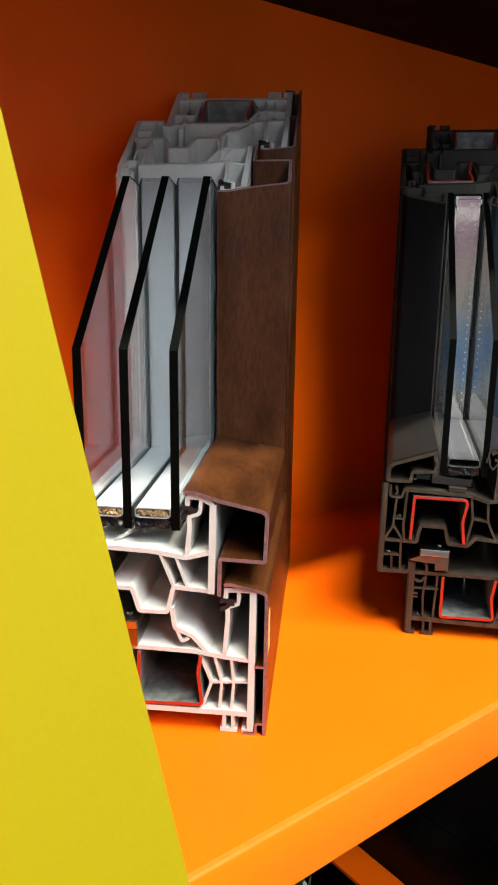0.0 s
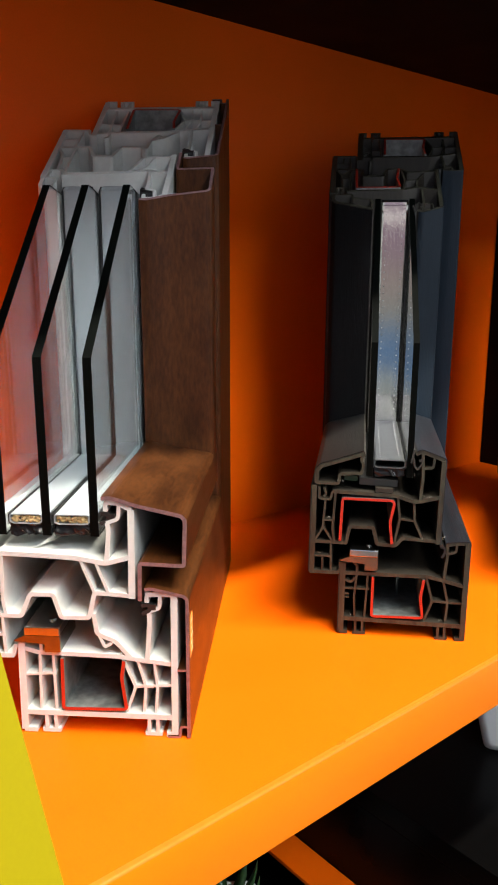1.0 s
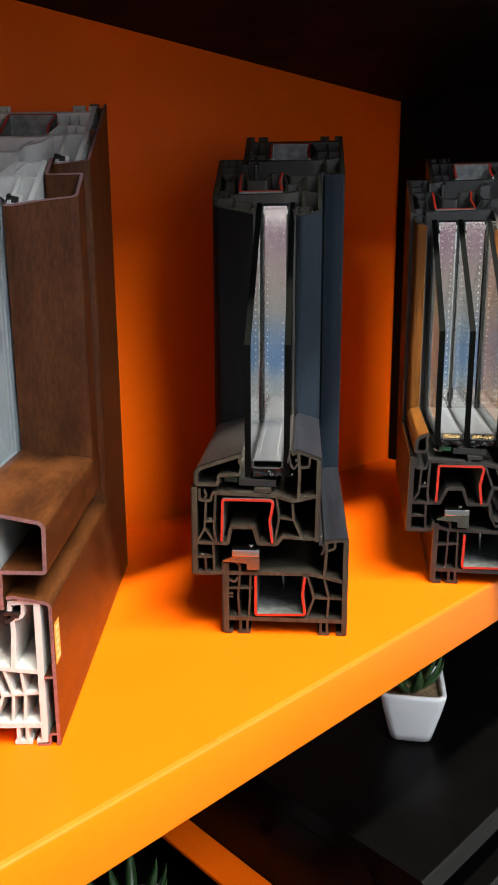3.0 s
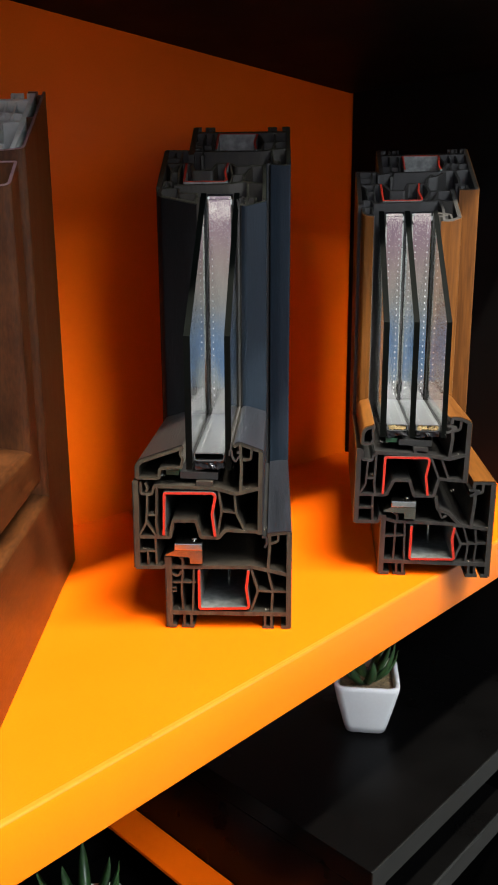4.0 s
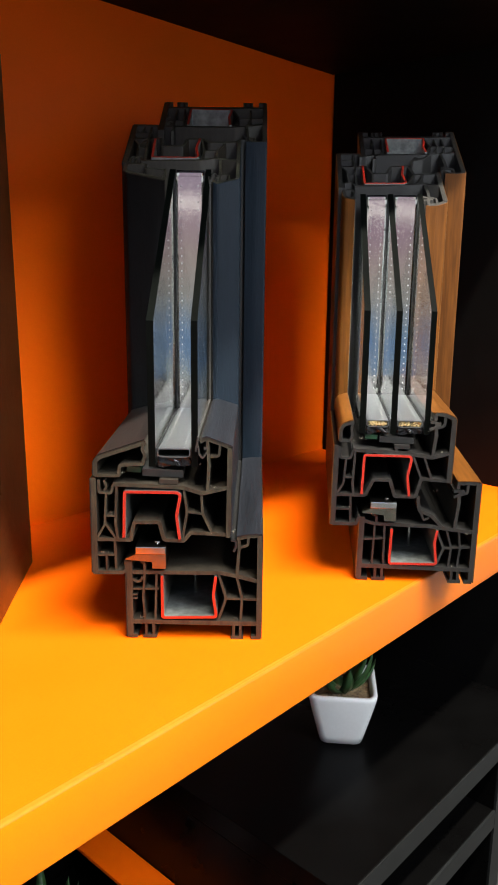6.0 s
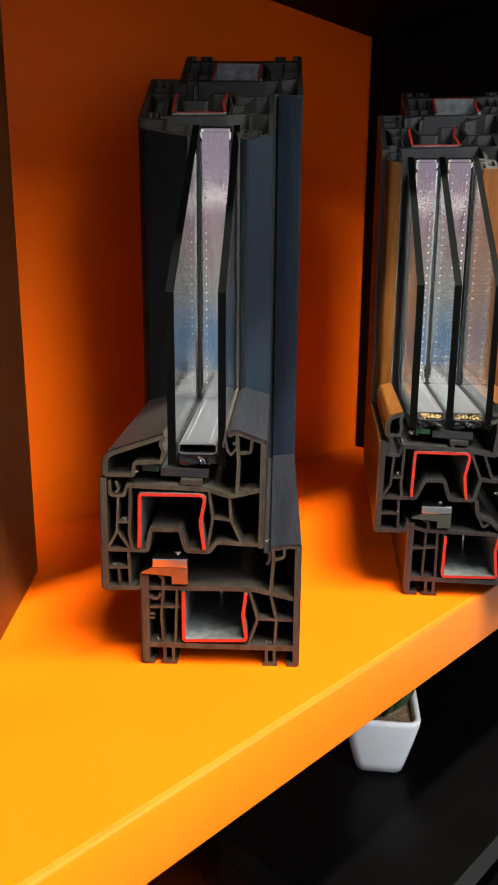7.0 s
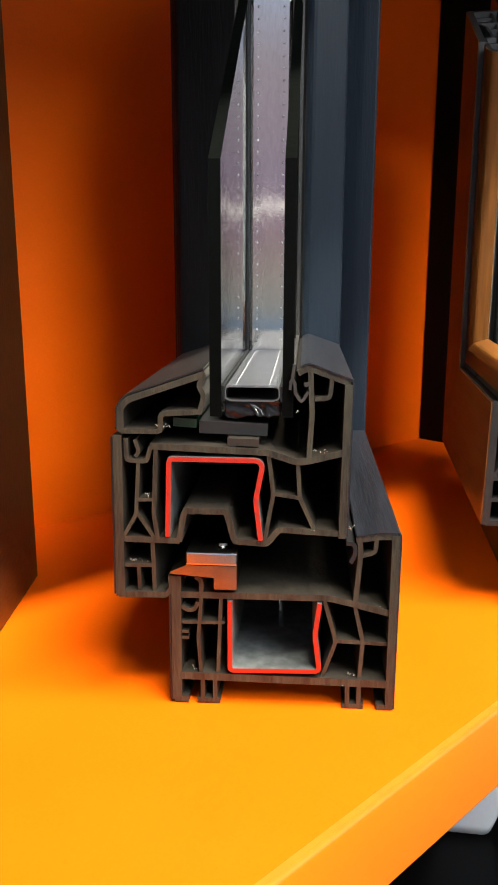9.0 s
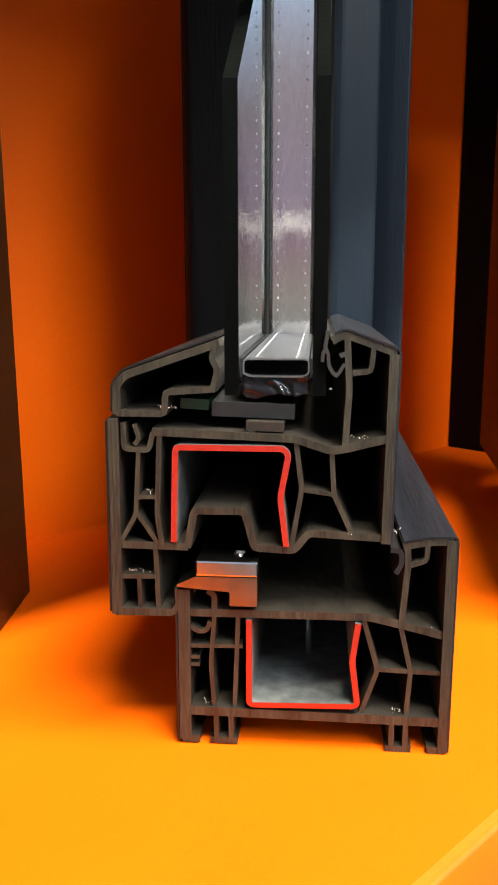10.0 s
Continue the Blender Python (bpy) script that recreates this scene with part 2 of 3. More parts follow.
# ---- profile drawings, in millimetres: u across, h up ----
FRAME_DARK = [
    ([(0, 56.4), (0, 0.4)], 2.3), ([(-65, 42), (-65.2, 1)], 3.0), ([(-64, 9.2), (-0.6, 8.8)], 2.4),
    ([(-66, 1.2), (-61.6, 1.2)], 1.9), ([(-3.8, 1.0), (0.6, 1.0)], 1.8),
    ([(-57.2, 8.6), (-57.2, 1)], 1.3), ([(-53.4, 8.6), (-53.4, 1)], 1.3), ([(-58.8, 1), (-51.8, 1)], 1.6),
    ([(-12.7, 8.4), (-12.7, 0.8)], 1.3), ([(-9.2, 8.4), (-9.2, 0.8)], 1.3), ([(-14.2, 0.8), (-7.7, 0.8)], 1.6),
    ([(-11.5, 54.6), (-5, 55.8), (0.4, 56)], 1.7), ([(-10.4, 54.4), (-10.1, 50), (-11.2, 34.6)], 1.5),
    ([(-5.6, 55), (-5.8, 51), (-9.6, 49.8)], 1.2),
    ([(-64, 35.8), (-19, 36.1), (-11.2, 34.4), (-0.6, 31.8)], 2.0), ([(-57.5, 36), (-57.4, 40.6), (-59.2, 41.6)], 1.4),
    ([(-57.5, 35), (-58.5, 22), (-57.7, 9.5)], 1.1), ([(-63.6, 32), (-61.6, 30.6), (-59.4, 31), (-58.6, 33.4)], 1.2), ([(-51.5, 35), (-52.5, 9.8)], 1.1), ([(-64, 26.7), (-50.4, 27)], 1.0),
    ([(-63.9, 23.6), (-61.4, 23.6)], 0.9), ([(-63.9, 21.6), (-61.4, 21.6)], 0.9),
    ([(-20.3, 35), (-16.6, 22), (-20.6, 9.7)], 1.2), ([(-11.2, 33.6), (-8.5, 22), (-9.2, 9.4)], 1.2), ([(-16.8, 22.1), (-0.8, 21.7)], 1.2),
]
SASH_DARK = [
    ([(-81.5, 85), (-82, 35)], 2.6), ([(-15.1, 100.6), (-15.7, 55.2)], 2.2), ([(-82.6, 35.6), (-68, 35.8)], 1.9),
    ([(-68.2, 35.6), (-66.4, 37.6), (-66.6, 42)], 1.5),
    ([(-72, 81.8), (-38, 80.6), (-29, 77.8), (-25.6, 78.4), (-15.6, 81)], 1.9),
    ([(-79, 84), (-79, 77.5), (-73, 77.2), (-71.8, 81.6)], 1.3), ([(-76.3, 83.6), (-75.2, 80), (-76.4, 78.6)], 1.1),
    ([(-75.5, 77), (-76.6, 61), (-80.8, 53.6)], 1.1), ([(-70.3, 81), (-71.3, 61), (-70.3, 53.5)], 1.3),
    ([(-76.6, 65.4), (-71.2, 65.6)], 1.0), ([(-76.4, 61.5), (-71.2, 53.6)], 1.1),
    ([(-82, 53.2), (-63.8, 53)], 1.8),
    ([(-64, 52.8), (-62.2, 62.3), (-49.8, 62.4), (-47.4, 53.2), (-37.7, 52.8), (-34.3, 57.3), (-15.3, 56.4)], 1.8),
    ([(-29.4, 103.6), (-26.5, 105.2), (-14.6, 100.9)], 1.8), ([(-25.9, 104.4), (-25.2, 92), (-25.9, 78.6)], 1.5),
    ([(-19.8, 102.2), (-20.3, 96.6), (-24.6, 96.2)], 1.2),
    ([(-37.5, 80), (-36, 68), (-38.5, 53)], 1.2), ([(-29, 77.8), (-28.3, 67), (-23.8, 57.2)], 1.2), ([(-36.1, 68.1), (-28.2, 67)], 1.1),
    ([(-72, 53), (-71.6, 36)], 1.2), ([(-81.2, 44.7), (-71.8, 44.9)], 1.1), ([(-76.4, 44.5), (-76.2, 36)], 1.1),
]
BEAD_WIDE = [
    ([(-80.5, 85.9), (-80.3, 93), (-78.2, 95.4), (-55.6, 103.1)], 1.9),
    ([(-56, 103), (-57.6, 99.6), (-56, 97), (-57.4, 91.6)], 1.4), ([(-56.8, 92.2), (-68.6, 91.4), (-68.8, 86.2), (-80.6, 86.2)], 1.5),
]
BEAD_SLIM = [
    ([(-80.5, 85.9), (-80.4, 93), (-79, 95.6), (-73.2, 97.6)], 1.8),
    ([(-73.5, 97.6), (-74.6, 94), (-73.8, 90), (-75.4, 86)], 1.4), ([(-75.2, 86.4), (-80.6, 86.4)], 1.3),
]
FILM_OUT_SASH = [([(-28.6, 105.5), (-26.4, 106.5), (-13.9, 101.8), (-13.7, 100.4), (-14.3, 55.6)], 0.5)]
FILM_OUT_FRAME = [([(-11.4, 55.9), (-5, 57), (1.1, 57.2), (1.45, 56), (1.45, 0.6)], 0.5)]
FILM_IN_SASH = [([(-83.2, 84.4), (-83.7, 35.6)], 0.5)]
FILM_IN_FRAME = [([(-67, 41.6), (-67.1, 0.6)], 0.5)]
FILM_BEAD_WIDE = [([(-81.75, 86.6), (-81.5, 93.4), (-78.9, 96.7), (-56.2, 104.5)], 0.5)]
FILM_BEAD_SLIM = [([(-81.7, 86.6), (-81.6, 93.2), (-79.7, 96.7), (-73.6, 98.9)], 0.5)]
STEEL_SASH = [([(-67.2, 54.4), (-66.4, 78.2), (-40.4, 78.2), (-39.2, 76.6), (-41.1, 66.3), (-39.6, 54)], 1.45)]
STEEL_FRAME = [([(-48.7, 34.6), (-48.7, 12.2), (-47.8, 11.7), (-22.4, 12.4), (-21.5, 13.2), (-23, 24.3), (-21.7, 34.6)], 1.45)]
GASKET_OUT = [([(-31.6, 98.8), (-31.4, 101.4), (-30.3, 101), (-30.1, 97.6), (-28.3, 95.2), (-26.4, 98.4)], 0.8), ([(-30.4, 106), (-31, 102), (-30.6, 101.2)], 0.9), ([(-27.6, 100.2), (-25.6, 100.8)], 1.2)]
GASKET_REBATE = [([(-14.4, 53.6), (-11.8, 53.4), (-11.6, 50.2), (-13, 47.6)], 1.2)]

FRAME_WHITE = [
    ([(-6.2, 66.8), (-6.9, 1.4)], 2.8), ([(-72.4, 43), (-73.2, 1.4)], 3.0), ([(-72.4, 10), (-7, 9.6)], 2.5),
    ([(-73.6, 1.3), (-67.8, 1.3)], 2.0), ([(-10.6, 1.3), (-6, 1.3)], 2.0),
    ([(-63.4, 9.4), (-63.4, 1.4)], 1.5), ([(-59.4, 9.4), (-59.4, 1.4)], 1.5), ([(-65.4, 1.3), (-57.4, 1.3)], 1.8),
    ([(-18.2, 9.2), (-18.2, 1.2)], 1.5), ([(-14.4, 9.2), (-14.4, 1.2)], 1.5), ([(-20, 1.2), (-12.6, 1.2)], 1.8),
    ([(-18.4, 66.4), (-12, 66.8), (-6, 66.6)], 2.1), ([(-17.6, 66), (-17.8, 62.8)], 1.8), ([(-17, 58.4), (-16.8, 54), (-18.2, 36.8)], 1.9),
    ([(-12.2, 66), (-12.4, 60.4), (-17.2, 58.6)], 1.5),
    ([(-73, 40.6), (-65.4, 38.4), (-31, 37.6), (-18.3, 35.8), (-7, 34.6)], 2.0), ([(-64, 39), (-64, 43.6), (-66.2, 44.4)], 1.5),
    ([(-40.6, 57), (-39.4, 47.8), (-31.8, 44.6), (-25.2, 37)], 1.9), ([(-38.8, 47.6), (-36.4, 41.6), (-33.4, 43.6)], 1.3),
    ([(-64.8, 37.6), (-65.6, 10.4)], 1.2), ([(-59, 37.6), (-58.8, 10.4)], 1.2), ([(-71.6, 27.6), (-58, 28.8)], 1.2),
    ([(-28.9, 36.6), (-23.7, 23.4), (-28, 10.6)], 1.3), ([(-22.6, 36), (-19.3, 23.6), (-20.4, 10.4)], 1.2),
    ([(-15.4, 35.4), (-14.2, 23.6), (-15.2, 10.4)], 1.2), ([(-23.9, 23.4), (-7.4, 24.6)], 1.3),
]
SASH_WHITE = [
    ([(-23, 103.6), (-23.8, 64.6)], 2.8), ([(-89, 86), (-90, 36)], 2.8), ([(-90.4, 36.6), (-76, 36.8)], 2.0), ([(-76.2, 36.6), (-74.6, 42)], 1.6),
    ([(-79.6, 83.4), (-61, 82.8), (-47.4, 82.1), (-34.3, 80), (-23.8, 83)], 2.1),
    ([(-33.6, 106.6), (-28, 106.2), (-22.8, 103.4)], 2.1), ([(-33.4, 106.4), (-33.6, 102.6)], 1.8), ([(-33, 97.6), (-32.6, 94), (-34, 80.6)], 1.9),
    ([(-28, 105.6), (-28.4, 99.4), (-33.4, 97.6)], 1.5),
    ([(-45.4, 81.8), (-39.7, 66.8)], 1.3), ([(-38.8, 80.6), (-33.8, 66.8)], 1.3),
    ([(-89.6, 55.2), (-71.5, 55.2), (-67.3, 65.2), (-57.4, 65.2), (-54.4, 55), (-42.4, 55.2), (-39.7, 66.6), (-24, 65.6)], 1.9),
    ([(-83.4, 78), (-84.6, 62), (-88.6, 55.4)], 1.2), ([(-78.4, 83), (-79.2, 62), (-78.4, 55.4)], 1.4), ([(-84.4, 66), (-79, 66.4)], 1.1),
    ([(-80, 55), (-79.6, 37)], 1.3), ([(-89.4, 46), (-79.8, 46.2)], 1.2), ([(-87, 85), (-87, 78.4), (-81, 78), (-79.6, 82.8)], 1.4),
]
BEAD_WHITE = [
    ([(-88.4, 86.8), (-88.3, 94), (-86.8, 96.6), (-80.6, 98.8)], 1.9), ([(-80.9, 98.6), (-82, 94), (-81.4, 90), (-83, 87)], 1.5), ([(-83, 87.2), (-88.6, 87.2)], 1.4),
]
STEEL_WHITE = [([(-54.9, 36.2), (-55.4, 13.2), (-54.4, 12.4), (-28.8, 13), (-27.8, 13.8), (-29.4, 27.8), (-28.2, 36)], 1.5)]
CLAD_SASH = [([(-35, 108.2), (-31, 108.6), (-20.6, 105.4), (-2.6, 101.6), (-0.9, 100), (-1.6, 80), (-20, 80.6), (-20.4, 64)], 1.7)]
CLAD_FRAME = [([(-18.4, 69), (-16, 69.6), (-2, 66.6), (-0.6, 65.2), (-0.8, 0.4)], 1.5), ([(-1.4, 32.6), (-5.2, 32.6)], 1.1), ([(-10, 0.6), (-4.6, 0.6), (-4.4, 5.6), (-1.4, 5.6)], 1.1)]
GASKET_WHITE = [([(-35.6, 101.4), (-32.4, 101.6), (-32.2, 98.6), (-36, 97)], 1.7), ([(-31.8, 100.2), (-29.8, 100.2)], 2.4)]
GASKET_WHITE_FRAME = [([(-20.2, 61.4), (-16.6, 61.8), (-16.4, 59.4), (-20, 57.6)], 1.6), ([(-16, 60.8), (-14, 60.8)], 2.4)]


def redrawn(strips, du, kh):
    return [([(u + du, h * kh) for u, h in pts], th) for pts, th in strips]


FRAME_DEEP, SASH_DEEP = redrawn(FRAME_WHITE, 6.4, 0.94), redrawn(SASH_WHITE, 6.6, 0.97)
STEEL_DEEP = redrawn(STEEL_WHITE, 6.4, 0.93)
GASKET_DEEP, GASKET_DEEP_FRAME = redrawn(GASKET_WHITE, 6.0, 0.97), redrawn(GASKET_WHITE_FRAME, 6.4, 0.94)
FILM_DEEP_SASH = [([(-29, 104.2), (-22, 104.2), (-15.4, 101.6), (-15, 100), (-15.8, 62.4)], 0.5)]
FILM_DEEP_FRAME = [([(-12, 63.8), (-5.6, 64.1), (1.3, 63.9), (1.9, 62.6), (1.2, 1)], 0.5)]
FILM_DEEP_SASH_IN, FILM_DEEP_FRAME_IN = [([(-84.1, 83), (-85.1, 35)], 0.5)], [([(-67.8, 40), (-68.6, 1.5)], 0.5)]


def spacer(corner, parent, u0, u1, h0, h1, mat, dots, label, beads, rng):
    th = 0.38
    rim = [([(u0 + 0.25, h0), (u0 + 0.25, h1 - 0.15)], 0.5), ([(u1 - 0.25, h0), (u1 - 0.25, h1 - 0.15)], 0.5)]
    for leg in ("rail", "stile"):
        part("butyl_line", corner.sweep(rim, leg, 0, 0.0042 if leg == "rail" else 0.0006), RUBBER, parent, "thin black butyl line")
    u0, u1 = u0 + 0.5, u1 - 0.5
    shape = [([(u0 + 0.3, h0 + 1), (u0 + 0.3, h1 - 0.3), (u1 - 0.3, h1 - 0.3), (u1 - 0.3, h0 + 1), (u1 - 1.8, h0 + 0.3), (u0 + 1.8, h0 + 0.3), (u0 + 0.3, h0 + 1)], th)]
    sp = part("spacer_bar", corner.sweep(shape, "rail", 0, 0.004), RAIL_ALU if dots else mat, parent, label)
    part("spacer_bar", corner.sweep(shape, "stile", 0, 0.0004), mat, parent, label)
    if dots:
        # rows of small pressed holes along both legs, painted paler for their glints
        bm = bmesh.new()
        for row in (u0 + 3.2, u1 - 3.2):
            def dot(c, ax, ay, nrm, r=0.00042):
                ring = [bm.verts.new(c + ax * (r * math.cos(k * math.pi / 3)) + ay * (1.3 * r * math.sin(k * math.pi / 3))) for k in range(6)]
                tip = bm.verts.new(c + nrm * (0.9 * r))
                for k in range(6):
                    bm.faces.new((ring[k], ring[(k + 1) % 6], tip))
            v = 0.006
            while v < corner.depth - h1 / 1000 - 0.001:
                dot(Vector((row / 1000, v, h1 / 1000 + 0.00002)), Vector((1, 0, 0)), Vector((0, 1, 0)), Vector((0, 0, 1)), 0.00034)
                v += 0.0043
            vb = corner.depth - h1 / 1000
            z = h1 / 1000 + 0.004
            while z < corner.top(vb) - 0.004:
                dot(Vector((row / 1000, vb - 0.00002, z)), Vector((1, 0, 0)), Vector((0, 0, 1)), Vector((0, -1, 0)))
                z += 0.0043
        part("perforation", bm, DOTS, sp, "rows of pressed dots with painted bright glints")
    if beads:
        bm = bmesh.new()
        for i in range(90):
            r = rng.uniform(0.0005, 0.0008)
            m = Matrix.Translation((rng.uniform(u0 + 1.2, u1 - 1.2) / 1000, 0.0045 + rng.uniform(0, 0.0012), rng.uniform(h0 + 1.1, h1 - 1.2) / 1000))
            bmesh.ops.create_icosphere(bm, subdivisions=1, radius=r, matrix=m)
        tagged(part("desiccant", bm, BEADS, sp, "tan desiccant beads"), kind="stuff")
    # black seal below the bar
    seal = [([(u0 + 0.1, (h0 + 90.6) / 2), (u1 - 0.1, (h0 + 90.6) / 2)], h0 - 90.4)]
    part("edge_seal", corner.sweep(seal, "rail", 0, 0.0075), SEALANT, parent, "black edge sealant")
    # its smeared, crumpled front with a sagging tongue
    bm = bmesh.new()
    nu, nh = 22, 9
    grid = []
    for i in range(nu + 1):
        fu = i / nu
        sag = 2.2 * math.exp(-((fu - 0.18) / 0.2) ** 2) + 0.9 * math.exp(-((fu - 0.75) / 0.15) ** 2)
        col = []
        for j in range(nh + 1):
            fh = j / nh
            uu, hh = u0 + 0.1 + (u1 - u0 - 0.2) * fu, h0 + 0.5 - (h0 - 90.2 + sag * 0.6) * fh
            n = noise.noise(Vector((uu * 0.28, hh * 0.5, parent.location.x * 9)))
            fold = abs(noise.noise(Vector((uu * 0.45 + hh * 0.35, hh * 0.3, 3.1))))
            col.append(bm.verts.new((uu / 1000, 0.0052 - 0.0012 * n - 0.0022 * fold * (0.4 + fh), hh / 1000)))
        grid.append(col)
    for i in range(nu):
        for j in range(nh):
            f = bm.faces.new((grid[i][j], grid[i + 1][j], grid[i + 1][j + 1], grid[i][j + 1]))
            f.smooth = True
    bmesh.ops.solidify(bm, geom=bm.faces[:], thickness=0.0004)
    part("sealant_smear", bm, SEALANT, parent, "crumpled shiny black sealant")
    if not dots:
        seal = [([(u0 + 0.1, h0 - 0.5), (u1 - 0.1, h0 - 0.5)], 0.9)]
    part("edge_seal", corner.sweep(seal, "stile", 0, 0.0012), SEALANT, parent, "black edge sealant")


def glass(corner, parent, u0, u1, h=90.6, peak=None):
    ob = part("glass_pane", corner.pane(u0, u1, h, 0.002, peak), [GLASS, GLASS_EDGE], parent, "clear pane with dark ground edge")
    ob.visible_shadow = False


def locking_keep(parent, u, h):
    """A small metal keep between sash and frame, in mm from its left lower corner."""
    bm = bmesh.new()
    box(bm, u + 4.2, u + 19.6, -1.5, 26, h + 4.6, h + 8.6, 0.5)
    bmesh.ops.create_cone(bm, cap_ends=True, segments=12, radius1=1.7, radius2=1.5, depth=0.8, matrix=Matrix.Translation((u + 14.5, 6, h + 9)))
    body = bm
    bmesh.ops.scale(body, vec=(0.001,) * 3, verts=body.verts)
    keep = part("locking_keep", body, ZINC, parent, "polished metal locking keep")
    bm = bmesh.new()
    pts = [(u - 0.4, h + 2.2), (u + 4.2, h + 4.4), (u + 19.4, h + 4.4), (u + 19.4, h - 3), (u + 12.6, h - 3), (u + 12.6, h + 0.6), (u - 0.4, h + 1.6)]
    for y in (-1.2, 22):
        bm.faces.new([bm.verts.new((a / 1000, y / 1000, b / 1000)) for a, b in pts])
    bm.verts.ensure_lookup_table()
    n = len(pts)
    for j in range(n):
        q = (j + 1) % n
        bm.faces.new((bm.verts[j], bm.verts[q], bm.verts[n + q], bm.verts[n + j]))
    part("keep_tongue", bm, BRASS, keep, "brassy worn tongue")


def swarf(parent, places, rng):
    """Pale crumbs of sawdust left on the cut webs."""
    bm = bmesh.new()
    for u, h in places:
        for k in range(rng.randint(3, 7)):
            m = Matrix.Translation(((u + rng.gauss(0, 0.9)) / 1000, rng.uniform(-0.0002, 0.003), (h + rng.gauss(0, 0.25)) / 1000))
            m = m @ Euler((rng.random() * 6, rng.random() * 6, rng.random() * 6)).to_matrix().to_4x4() @ Matrix.Diagonal((rng.uniform(0.6, 2.6), 0.6, 0.5, 1))
            bmesh.ops.create_icosphere(bm, subdivisions=1, radius=rng.uniform(0.00012, 0.00032), matrix=m)
    tagged(part("sawdust", bm, SWARF, parent, "pale crumbs of sawdust"), kind="stuff")


def bolt(parent, u, v, h0, h1):
    bm = bmesh.new()
    bmesh.ops.create_cone(bm, cap_ends=True, segments=10, radius1=0.0011, radius2=0.0013, depth=h1 - h0, matrix=Matrix.Translation((u, v, (h0 + h1) / 2)))
    part("screw", bm, ZINC, parent, "shiny steel screw")


def dark_sample(m, depth, bend, high, triple, film, label, rng):
    c = Corner(depth, 0.162, bend, high)
    root = empty_thing("window_corner_sample", m, label, "window sample", "window corner samples on the shelf")
    core, sawn = (BLACK_PVC, SAWN_BLACK_PVC) if triple else (BROWN_PVC, SAWN_PVC)
    out_v, out_z, in_v, in_z, word_out, word_in = film
    both = [core, sawn]
    two_legs("frame", c, FRAME_DEEP if triple else FRAME_DARK, both, both, root, "", 1)
    two_legs("sash", c, SASH_DEEP if triple else SASH_DARK, both, both, root, "", 1)
    two_legs("glazing_bead", c, BEAD_SLIM if triple else BEAD_WIDE, both, both, root, "", 1)
    two_legs("frame_film", c, FILM_DEEP_FRAME if triple else FILM_OUT_FRAME, out_v, out_z, root, word_out, 0, 0.0002)
    two_legs("sash_film", c, FILM_DEEP_SASH if triple else FILM_OUT_SASH, out_v, out_z, root, word_out, 0, 0.0002)
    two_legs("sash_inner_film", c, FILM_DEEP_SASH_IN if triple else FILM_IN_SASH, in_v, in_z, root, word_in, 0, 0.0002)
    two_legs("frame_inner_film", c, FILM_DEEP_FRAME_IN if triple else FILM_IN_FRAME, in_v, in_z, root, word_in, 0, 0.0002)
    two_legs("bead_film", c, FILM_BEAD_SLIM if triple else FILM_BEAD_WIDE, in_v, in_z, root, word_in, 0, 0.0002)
    steel = [STEEL, RED]
    two_legs("sash_reinforcement", c, STEEL_SASH, steel, steel, root, "galvanised steel channel with red painted edge", 1, -0.0003)
    two_legs("frame_reinforcement", c, STEEL_DEEP if triple else STEEL_FRAME, steel, steel, root, "galvanised steel channel with red painted edge", 1, -0.0003)
    two_legs("glazing_gasket", c, GASKET_DEEP if triple else GASKET_OUT, GREY_RUBBER, GREY_RUBBER, root, "dark rubber gasket", 0, 0.0004)
    two_legs("rebate_gasket", c, GASKET_DEEP_FRAME if triple else GASKET_REBATE, RUBBER, RUBBER, root, "black rubber gasket", 0, 0.0004)
    if triple:
        for a, b in ((-70, -66.4), (-52.2, -48.7), (-33, -29.8)):
            glass(c, root, a, b)
        for a, b in ((-66.3, -52.3), (-48.6, -33.1)):
            spacer(c, root, a, b, 94, 98.4, ALU, True, "aluminium spacer bar with dotted holes", True, rng)
    else:
        for a, b in ((-54.6, -51.2), (-33.8, -30.6)):
            glass(c, root, a, b)
        spacer(c, root, -51.1, -33.9, 94.6, 99.3, ALU, True, "aluminium spacer bar with dotted holes", False, rng)
    part("glazing_packer", c.sweep([([(-66, 88), (-59, 87.6)], 2.6)], "rail", 0, 0.006), PACKER, root, "dark green glazing packer")
    part("glazing_packer", c.sweep([([(-58, 87), (-38, 86.4)], 3.6)], "rail", 0, 0.004), RUBBER, root, "black glazing packer")
    part("packer_clip", c.sweep([([(-49.4, 83.4), (-40.4, 83.2)], 2.2), ([(-48, 82.4), (-48, 81)], 1.6)], "rail", 0, 0.0008), core, root)
    locking_keep(root, -66, 41.6)
    swarf(root, [(-73.6, 67), (-73.8, 66.4), (-69, 88), (-67.6, 87.4), (-22, 81), (-13, 58), (-3, 33.4), (-5.6, 31.6), (-61, 42), (-24, 57.6), (-74, 46), (-78, 46.2), (-30, 92.6), (-12, 10.8), (-60, 11.4)], rng)
    bolt(root, -0.034, 0.03, 0.0125, 0.0352)
    return root


